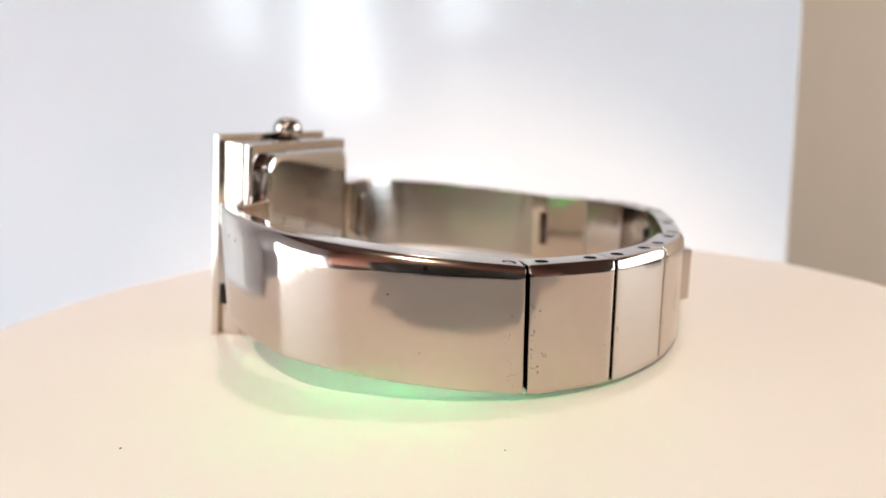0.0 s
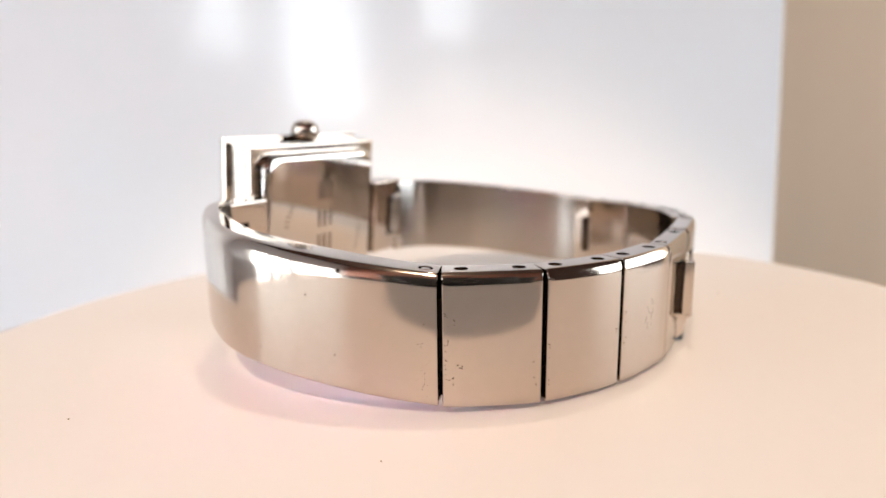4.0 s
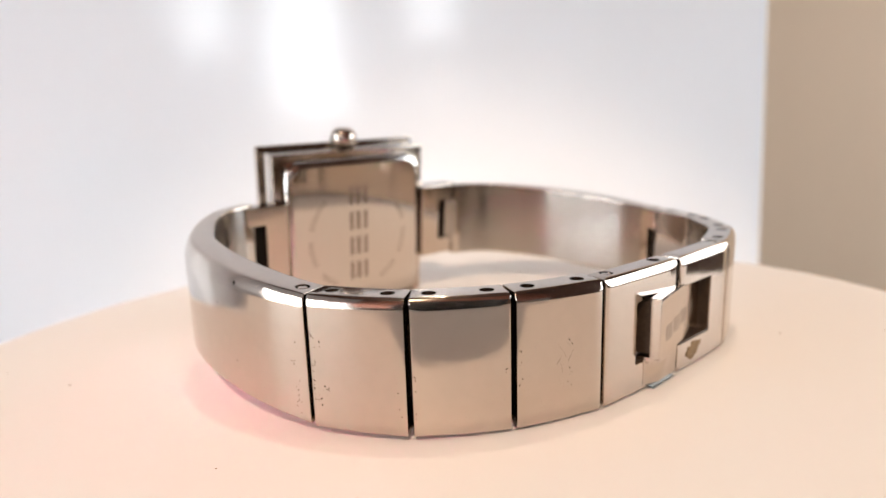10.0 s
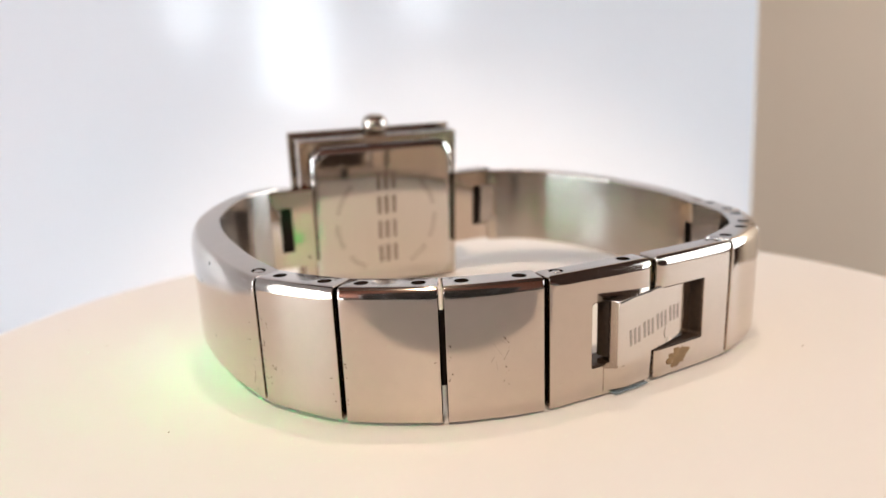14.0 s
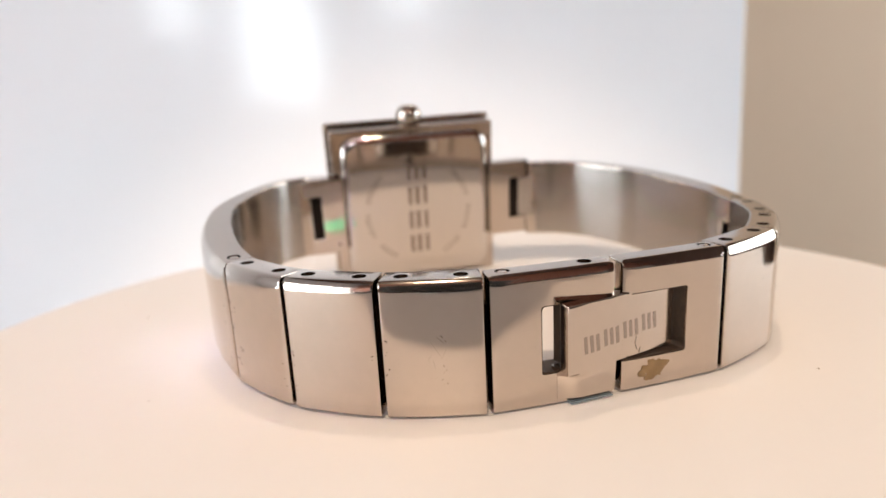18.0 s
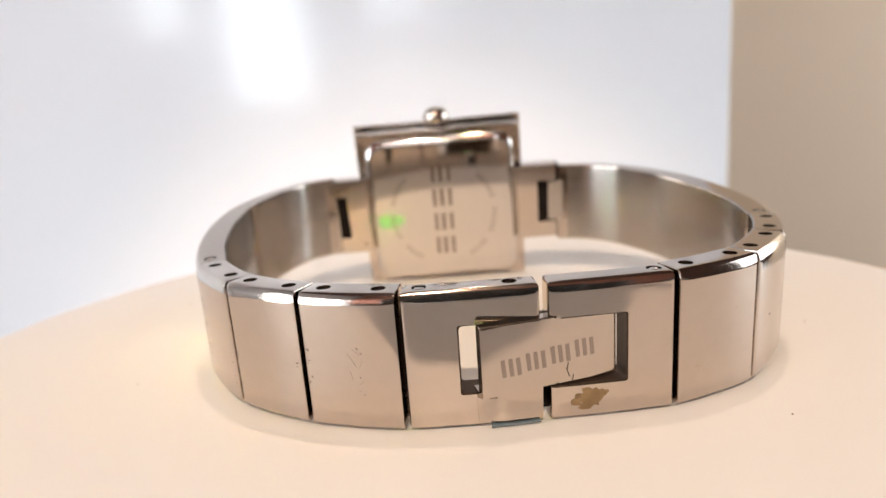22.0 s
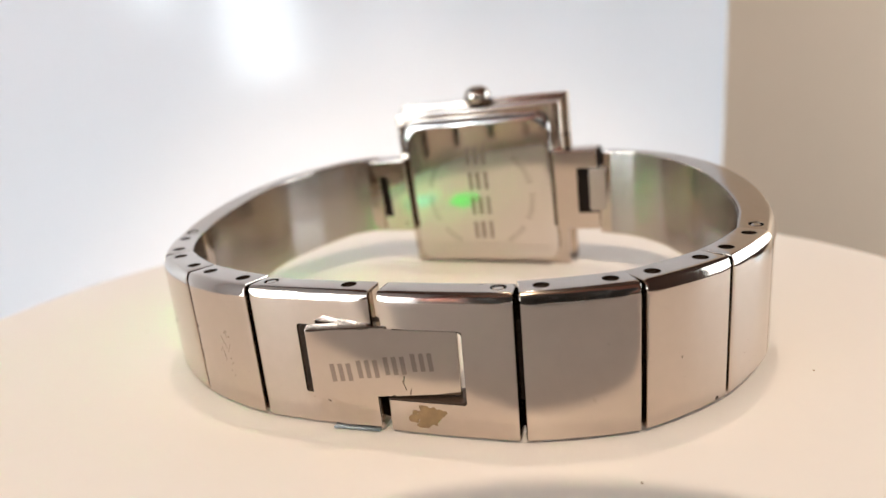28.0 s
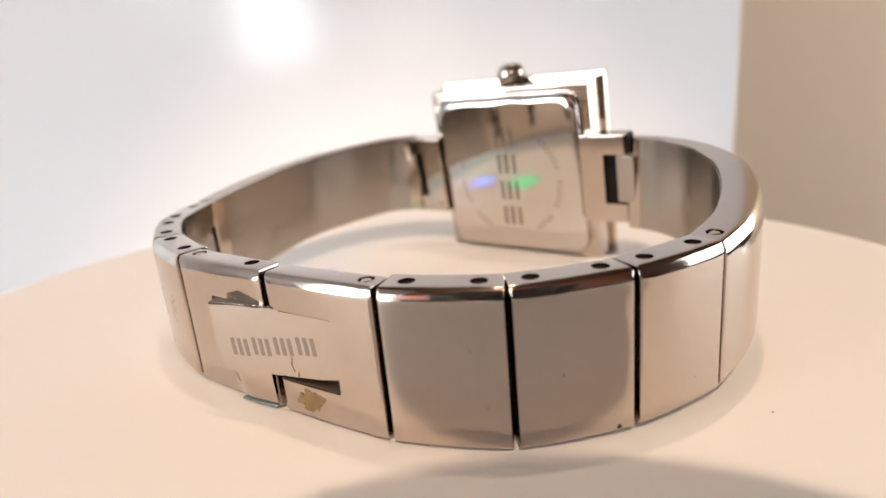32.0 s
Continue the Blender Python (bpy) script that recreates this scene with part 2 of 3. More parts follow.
def curve_points(points, steps):
    """A smooth line through plan points (Catmull-Rom), with any further columns blended too."""
    pts = [np.array(p, float) for p in points]
    pts = [2 * pts[0] - pts[1], *pts, 2 * pts[-1] - pts[-2]]
    out = []
    for a, b, c, d in zip(pts, pts[1:], pts[2:], pts[3:]):
        for k in range(steps):
            t = k / steps
            out.append(0.5 * (2 * b + (c - a) * t + (2 * a - 5 * b + 4 * c - d) * t * t + (3 * b - a - 3 * c + d) * t ** 3))
    out.append(pts[-2])
    return out


# The outer top edge: it leans back gently, then turns over a tight edge.
CROWN = [(0.0, 0.0)]
for lean, run in ((4, 0.25), (10, 0.25), (17, 0.25), (25, 0.25), (33, 0.20), (45, 0.08), (60, 0.08), (76, 0.08), (90, 0.06)):
    CROWN.append((CROWN[-1][0] + run * math.sin(radians(lean)), CROWN[-1][1] + run * math.cos(radians(lean))))


def sweep(path, z0, z1, r_top=0.8, r_low=0.35, m=None, inner_r=0.25, end_r=0.0):
    """A curved bar: path rows are x, y, thickness (and the crown's size) along the outer face, which lies to the right of the way."""
    bm = bmesh.new()
    rings = []
    n = len(path)
    stations = [(i, 0.0, 0.0) for i in range(n)]
    if end_r:
        first = [(0, end_r * f, end_r * g) for f, g in ((0.0, 1.0), (0.3, 0.3), (1.0, 0.0))]
        last = [(n - 1, -f, g) for _, f, g in first[::-1]]
        stations = first + stations[1:-1] + last
    for i, along, inset in stations:
        x, y, th = path[i][:3]
        a, b = path[max(i - 1, 0)], path[min(i + 1, n - 1)]
        tx, ty = b[0] - a[0], b[1] - a[1]
        k = math.hypot(tx, ty)
        nx, ny = ty / k, -tx / k
        x, y = x + tx / k * along, y + ty / k * along
        r = path[i][3] if len(path[i]) > 3 else r_top
        section = [(o * r, z1 + (z - CROWN[-1][1]) * r) for o, z in CROWN]
        for j in range(3):
            f = j / 2 * math.pi / 2
            section.append((th - inner_r + inner_r * math.sin(f), z1 - inner_r + inner_r * math.cos(f)))
        for j in range(3):
            f = j / 2 * math.pi / 2
            section.append((th - inner_r + inner_r * math.cos(f), z0 + inner_r - inner_r * math.sin(f)))
        for j in range(4):
            f = j / 3 * math.pi / 2
            section.append((r_low * (1 - math.sin(f)), z0 + r_low - r_low * math.cos(f)))
        section = [(min(max(o, inset), th - inset), min(max(z, z0 + inset), z1 - inset)) for o, z in section]
        rings.append([bm.verts.new((x - nx * o, y - ny * o, z)) for o, z in section])
    for a, b in zip(rings, rings[1:]):
        for k in range(len(a)):
            j = (k + 1) % len(a)
            bm.faces.new((a[k], a[j], b[j], b[k]))
    bm.faces.new(rings[0][::-1])
    bm.faces.new(rings[-1])
    place(bm, m)
    return bm


def cut(bm, cutters):
    """bm less the solids in cutters."""
    def temp(b):
        bmesh.ops.recalc_face_normals(b, faces=b.faces)
        me = bpy.data.meshes.new("temp")
        b.to_mesh(me)
        b.free()
        return new("temp", me)
    base = temp(bm)
    tools = [temp(c) for c in cutters]
    for t in tools:
        mod = base.modifiers.new("cut", "BOOLEAN")
        mod.operation, mod.solver, mod.object = "DIFFERENCE", "EXACT", t
    bpy.context.view_layer.update()
    ev = base.evaluated_get(bpy.context.evaluated_depsgraph_get())
    out = bmesh.new()
    out.from_mesh(ev.to_mesh())
    ev.to_mesh_clear()
    for o in (base, *tools):
        me = o.data
        bpy.data.objects.remove(o)
        bpy.data.meshes.remove(me)
    return out


def bar(x0, x1, z0, z1, m, depth=0.03):
    """A thin raised mark in the x-z plane of m, which faces -y."""
    return box(x0, x1, -depth, depth, z0, z1, 0.0, m=m)


# ---- the room ----
def room():
    x0, x1, y0, y1, z0, z1 = -1.6, 1.6, -1.6, 1.1, -0.80, 1.55
    t = 0.12
    tagged(finish("floor", box(x0 - t, x1 + t, y0 - t, y1 + t, z0 - t, z0, unit=1), FLOOR), "brown wooden floor of the room", "floor", kind="structure")
    tagged(finish("ceiling", box(x0 - t, x1 + t, y0 - t, y1 + t, z1, z1 + t, unit=1), PLASTER), "brown plaster ceiling", "ceiling", kind="structure")
    tagged(finish("wall_north", box(x0, x1, y1, y1 + t, z0, z1, unit=1), PLASTER), "plain brown plaster wall", "wall", kind="structure")
    for (sx, sy, wide, wa, wb, watts), name, number in zip(SIDES, ("wall_west", "wall_east"), (5, 6)):
        a, b = sorted((sx, sx + math.copysign(t, sx)))
        wall = cut(box(a, b, y0, y1, z0, z1, unit=1), [box(a - t, b + t, sy - wide, sy + wide, wa, wb, unit=1)])
        tagged(finish(name, wall, PANEL if sx < 0 else PLASTER), "smooth white wall with a wide window opening" if sx < 0 else "plain brown plaster wall with a wide window opening", "wall", kind="structure")
        side = tagged(new("window_%d" % number), "wide white side window", "window", kind="structure")
        side.location = ((a + b) / 2, sy, wa)
        h = wb - wa
        part("window_frame", cut(box(-0.03, 0.03, -wide, wide, 0, h, unit=1), [box(-0.1, 0.1, 0.04 - wide, -0.02, 0.04, h - 0.04, unit=1), box(-0.1, 0.1, 0.02, wide - 0.04, 0.04, h - 0.04, unit=1)]), PANEL, side)
        for c in (0.04 - wide, 0.02):
            part("pane", box(-0.004, 0.004, c, c + wide - 0.06, 0.04, h - 0.04, unit=1), GLASS, side).visible_shadow = False
    holes = [box(wx - ww / 2, wx + ww / 2, y0 - 2 * t, y0 + t, wa, wb, unit=1) for wx, ww, wa, wb, glare, tint in WINDOWS]
    tagged(finish("wall_south", cut(box(x0, x1, y0 - t, y0, z0, z1, unit=1), holes), RED_BROWN), "red-brown painted wall with window openings", "wall", kind="structure")
    for k, (wx, ww, wa, wb, glare, tint) in enumerate(WINDOWS):
        win = tagged(new("window_%d" % (k + 1)), "narrow white casement window", "window", kind="structure")
        win.location = (wx, y0 - 0.06, wa)
        h, f = wb - wa, 0.015
        outer = box(-ww / 2, ww / 2, -0.03, 0.03, 0, h, unit=1)
        part("window_frame", cut(outer, [box(-ww / 2 + f, ww / 2 - f, -0.1, 0.1, f, h - f, unit=1)]), PANEL, win)
        pane = part("pane", box(-ww / 2 + f, ww / 2 - f, -0.004, 0.004, f, h - f, unit=1), GLASS, win)
        pane.visible_shadow = False
    # The shiny white panel and the beige wall beyond its edge.
    tagged(finish("panel", box(-1.6, 0.2033, 0.2667, 0.286, -0.80, 1.55, 0.002, unit=1), PANEL), "glossy white upright panel with a clean edge", "panel", kind="structure")
    tagged(finish("wall_beige", box(0.1, 1.6, 0.60, 0.66, -0.80, 1.55, unit=1), BEIGE), "matt beige painted wall behind the panel", "wall", kind="structure")
    # Unseen slats replace a curtain, to give its folds mirrored in the steel.
    blind = tagged(new("curtain_slats"), "white upright slats that stand in for curtain folds across the window", "blind")
    blind.location = (-1.555, -0.88, 0.64)
    part("rail", box(-0.012, 0.012, -0.72, 0.72, -0.012, 0.012, 0.003, unit=1), PANEL, blind)
    for y, turn in ((-0.62, 20), (-0.5, 55), (-0.34, 30), (-0.27, 70), (-0.1, 40), (0.06, 62), (0.12, 25), (0.3, 50), (0.47, 35), (0.6, 60)):
        part("slat", box(-0.001, 0.001, -0.045, 0.045, -1.03, -0.012, unit=1, m=Matrix.Translation((0, y, 0)) @ Matrix.Rotation(radians(turn), 4, "Z")), PANEL, blind)
    table = tagged(new("table"), "wide white table under the turntable", "table")
    table.location = (0, 0, -0.80)
    part("tabletop", box(-0.5, 0.6, -0.32, 0.262, 0.62, 0.65, 0.004, unit=1), PANEL, table)
    for lx in (-0.45, 0.55):
        for ly in (-0.29, 0.22):
            part("leg", box(lx - 0.02, lx + 0.02, ly - 0.02, ly + 0.02, 0, 0.62, 0.003, unit=1), PANEL, table)
    for place_, watts in SPOTS:
        fitting = tagged(new("ceiling_spot"), "small black spotlight fixed to the ceiling", "spotlight", "ceiling spots")
        fitting.location = (place_[0], place_[1], 1.55)
        part("mount", rod(0.03, -0.012, 0.0, unit=1), BLACK, fitting)
        tilt = look((0, 0, -0.04), (-place_[0], -place_[1], -1.55)) @ Matrix.Translation((0, 0, 0.014))
        part("shade", lathe([(0.0, 0.03), (0.026, 0.03), (0.034, -0.03), (0.031, -0.03), (0.024, 0.02), (0, 0.02)], 32, 1, tilt), BLACK, fitting)



room()


# ---- the turntable ----
turntable = tagged(new("turntable"), "round cream plastic display turntable", "turntable")
R = 62.0
SPECKS = [(-36.9, 19.8, 0.16), (22.9, -29.9, 0.13), (37.1, -11.6, 0.12), (-33.4, -9.6, 0.1), (-8.0, 6.0, 0.09), (30.5, -38.0, 0.1), (-41.0, 30.0, 0.1)]
# The thin skin of the disc lets the coloured light below it shine through; two small lenses sit in it.
LENSES = [(-10.3, 1.0, 2.9, GREEN_LENS, "small round green lens in the disc"), (-18.6, 2.0, 2.7, BLUE_LENS, "small round violet lens in the disc")]
skin = lathe([(0, -0.02), (20, -0.02), (R - 4, -0.02), (R - 1.6, -0.12), (R - 0.6, -0.6), (R, -1.6), (R, -7.4), (R - 0.6, -8), (R - 10, -8), (R - 10, -2), (0, -2)], 160)
part("disc", cut(skin, [rod(r, -4, 2, Matrix.Translation((x, y, 0)), 32) for x, y, r, mat, label in LENSES]), DISC, turntable)
for x, y, r, mat, label in LENSES:
    part("lens", rod(r - 0.03, -1.9, -0.05, Matrix.Translation((x, y, 0)), 32, 0.1), mat, turntable, label)
part("base", lathe([(49, -8), (51.8, -8.02), (50, -10), (50, -30), (46, -140), (52, -147), (52, -150), (0, -150), (0, -30), (49, -30), (49, -8)], 96), PANEL, turntable)
PORT = (-21.0, 2.3)
# The hole in this added plate narrows the wheel's glow to one pool.
part("port_plate", cut(rod(48.8, -14, -13, sides=96), [rod(8, -30, 0, Matrix.Translation((*PORT, 0)), 48)]), PANEL, turntable)
WHEEL_AT = (0.004, 0.0023, -0.0155)
wheel = new("led_stand_in")
wheel.parent = turntable
for k, mat in enumerate(GLOWS):
    bm = bmesh.new()
    ring = [(r * math.cos(radians(a)), r * math.sin(radians(a))) for r, ends in ((8, (0, 10, 20, 30)), (34, (30, 20, 10, 0))) for a in [30 * k + e for e in ends]]
    low, high = [[bm.verts.new((x, y, z)) for x, y in ring] for z in (-0.5, 0.5)]
    for i in range(8):
        bm.faces.new((low[i], low[(i + 1) % 8], high[(i + 1) % 8], high[i]))
    bm.faces.new(low[::-1])
    bm.faces.new(high)
    place(bm)
    part("sector", bm, mat, wheel)


for dx, dy, size in SPECKS:
    part("speck", rod(size * 0.75, -0.05, 0.02, Matrix.Translation((dx, dy, 0)), 7, top=size * 0.6), RESIDUE, turntable, "tiny brown speck of dust")


# ---- the filming camera, which shades the disc and shows in the steel ----
def film_camera():
    body = tagged(new("compact_camera"), "black compact camera with a round lens barrel on a box", "camera")
    barrel = lathe([(0, 9.0), (6, 8.6), (8, 8.2), (11, 8.2), (13, 9.0), (14, 11), (14.5, 15), (21, 16), (24, 16.4), (25, 17.5), (25, 32), (0, 32)], 64)
    for v in barrel.verts:
        if math.hypot(v.co.x, v.co.y) > 0.018:
            v.co.x = v.co.x * 1.16
    part("lens_barrel", barrel, BLACK, body)
    part("body", box(-34, 40, -27.5, 26, 31.5, 53, 4, 3), BLACK, body)
    # The wide rear block is added to keep side light off the disc.
    part("grip", box(-60, 66, -35, 24, 52, 84, 6, 3), BLACK, body)
    return body


film_body = film_camera()


def cabinet():
    """The low dark cabinet behind the camera, seen mirrored in the steel."""
    body = tagged(new("cabinet"), "low dark brown wooden cabinet with two doors", "cabinet")
    body.location = (0, -0.95, -0.80)
    part("body", box(-0.75, 0.75, -0.20, 0.18, 0.0, 0.86, 0.004, unit=1), DARKWOOD, body)
    for x0, x1, grip in ((-0.745, -0.003, -0.06), (0.003, 0.745, 0.06)):
        door = part("door", box(x0, x1, 0.181, 0.20, 0.05, 0.84, 0.003, unit=1), DARKWOOD, body)
        part("handle", box(grip - 0.006, grip + 0.006, 0.20, 0.225, 0.40, 0.56, 0.003, unit=1), SATIN, door, "brushed steel handle")


cabinet()
tagged(finish("storage_box", cut(box(-88, 88, -250, -12, -150, -2.2, 2.5, 3), [rod(64, -200, 50, sides=128)]), DISC), "cream storage box with a round cut-out, under the camera", "box")


# ---- the wristwatch ----
# In its own space z is up from the undersides of the links, and the clasp faces -y.
LAY = Matrix.Translation(Vector((4.396, -4.005, 1.055)) * MM) @ Matrix(((1.0, 0.0, -0.003, 0), (-0.00012, 0.9992, -0.03997, 0), (0.003, 0.03997, 0.9992, 0), (0, 0, 0, 1)))
watch = tagged(new("wristwatch"), "polished steel bangle wristwatch lying on its side with the clasp closed", "wristwatch")
TOP = 11.4
JOINTS = [(-29.9, -6.5), (-25.5, -13.9), (-18.9, -18.9), (-11.0, -21.9), (10.6, -22.9), (18.85, -20.2), (25.1, -14.4), (29.2, -7.1)]
# The stiff half bands and the case stand up slightly from the links.
RISE = Matrix.Translation((0, -6.4, 5.68)) @ Matrix.Rotation(radians(6.3), 4, "X") @ Matrix.Translation((0, 6.4, 0))
SLOPE = Matrix.Translation((0, 0, 5.7 + 6.4 * 0.108)) @ Matrix(((1, 0, 0, 0), (0, 1, 0, 0), (0, 0.108, 1, 0), (0, 0, 0, 1)))


def arc_row(a, b, bulge, gap, thick, steps=8):
    (ax, ay), (bx, by) = a, b
    k = math.hypot(bx - ax, by - ay)
    ux, uy = (bx - ax) / k, (by - ay) / k
    rows = []
    for i in range(steps + 1):
        s = gap + (k - 2 * gap) * i / steps
        o = bulge * 4 * (s / k) * (1 - s / k)
        rows.append((ax + ux * s + uy * o, ay + uy * s - ux * o, thick))
    return rows


def pin_places(rows, inset, ends):
    out = []
    n = len(rows) - 1
    for s in ends:
        i = min(int(s * n), n - 1)
        f = s * n - i
        x = rows[i][0] * (1 - f) + rows[i + 1][0] * f
        y = rows[i][1] * (1 - f) + rows[i + 1][1] * f
        tx, ty = rows[i + 1][0] - rows[i][0], rows[i + 1][1] - rows[i][1]
        k = math.hypot(tx, ty)
        out.append((x - ty / k * inset, y + tx / k * inset))
    return out


def drill(bm, places, z, m=None, r=0.60, deep=1.1):
    tools = []
    for x, y in places:
        mm = Matrix.Translation((x, y, z))
        tools.append(rod(r, -deep, 1.0, (m @ mm) if m is not None else mm, 16))
    return cut(bm, tools)


def pins(places, z, parent, m=None, plugged=False):
    """The pin at the bottom of each open hole, or the steel plug that fills a hinge hole."""
    for x, y in places:
        mm = Matrix.Translation((x, y, z))
        mm = (m @ mm) if m is not None else mm
        if plugged:
            part("pin", rod(0.42, -1.2, -0.03, mm, 20, 0.12), STEEL, parent, "polished steel hinge pin")
        else:
            part("pin", rod(0.58, -1.4, -0.6, mm, 16), HOLE, parent)


def joint_box(at, toward, x0, x1, in0, in1, z0, z1, m=None):
    """A box beside the joint at, x towards the next joint, in0 to in1 deep from the outer face to the hollow side."""
    ux, uy = toward[0] - at[0], toward[1] - at[1]
    k = math.hypot(ux, uy)
    ux, uy = ux / k, uy / k
    nx, ny = (-uy, ux) if uy * at[0] - ux * at[1] > 0 else (uy, -ux)
    base = Matrix(((ux, nx, 0, at[0]), (uy, ny, 0, at[1]), (0, 0, 1, 0), (0, 0, 0, 1)))
    return box(x0, x1, in0, in1, z0, z1, m=base if m is None else m @ base)


def links():
    for a, b in ((0, 1), (1, 2), (2, 3), (4, 5), (5, 6), (6, 7)):
        rows = arc_row(JOINTS[a], JOINTS[b], 0.22, 0.20, 2.9)
        holes = pin_places(rows, 1.45, (0.2, 0.8))
        near, far = (a, b) if a < 4 else (b, a)
        bm = cut(sweep(rows, 0.0, TOP, 0.95, end_r=0.2), [joint_box(JOINTS[near], JOINTS[far], -0.6, 1.6, 1.55, 4.9, 2.9, 8.5)])
        link = part("link", drill(bm, holes, TOP), STEEL, watch)
        pins(holes, TOP, link)
        # the inner hinge block
        inner = [(r[0], r[1], 1.1) for r in arc_row(JOINTS[a], JOINTS[b], 0.22, -0.35, 1.1)]
        shifted = pin_places(inner, 1.5, [k / 8 for k in range(9)])
        part("hinge_block", sweep([(x, y, 1.1) for x, y in shifted], 2.6, TOP - 2.6, 0.2, 0.2), DARK, link)


LEFT_BAND = [(-18.8, 26.7, 1.5, 0.6), (-23.3, 24.9, 1.7, 0.9), (-26.5, 21.9, 2.2, 1.2), (-29.2, 18.3, 2.8, 1.5), (-31.3, 14.1, 3.1, 1.75), (-32.2, 8.8, 3.3, 1.7), (-32.1, 3.5, 3.3, 1.35), (-31.3, -1.8, 3.1, 1.1), (-29.9, -6.5, 2.9, 1.0)]


def half_bands():
    left = LEFT_BAND
    right = [(29.2, -7.1, 2.9), (30.4, -1.8, 3.1), (30.5, 3.5, 3.3), (29.7, 8.7, 3.3), (28.2, 13.3, 3.1), (25.9, 17.2, 2.8), (22.9, 20.5, 2.2), (19.0, 22.9, 1.7), (14.6, 24.2, 1.5)]
    for rows, end in ((left, -1), (right, 0)):
        path = curve_points(rows, 6)
        path[end] = path[end] + (path[end - 1] - path[end] if end else path[1] - path[0]) * 0.16
        hole = pin_places(path, 1.45, (0.968,) if end == -1 else (0.032,))
        joint, before = (JOINTS[0], rows[-2]) if end == -1 else (JOINTS[7], rows[1])
        hollow = joint_box(joint, before, -0.6, 1.5, 2.0, 4.9, -2.8, 2.8, SLOPE)
        bm = drill(cut(sweep(path, -5.6, 5.6, 1.1, 0.35, SLOPE, end_r=0.2), [hollow]), hole, 5.6, SLOPE, 0.62)
        band = part("half_band", bm, STEEL, watch)
        pins(hole, 5.6, band, SLOPE, True)
        part("hinge_block", joint_box(joint, before, 0.2, 1.4, 1.75, 2.05, -2.7, 2.7, SLOPE), DARK, band)
        lining = curve_points([row[:3] for row in rows], 6)
        inner = []
        n = len(lining)
        for i in range(*((2, n - 3) if end == -1 else (3, n - 2))):
            a, b = lining[i - 1], lining[i + 1]
            k = math.hypot(b[0] - a[0], b[1] - a[1])
            nx, ny = (b[1] - a[1]) / k, -(b[0] - a[0]) / k
            th = lining[i][2] - 0.02
            inner.append((lining[i][0] - nx * th, lining[i][1] - ny * th, 0.06))
        part("inner_face", sweep(inner, -5.3, 5.3, 0.02, 0.02, SLOPE, 0.01), SATIN, band, "brushed steel inner face")


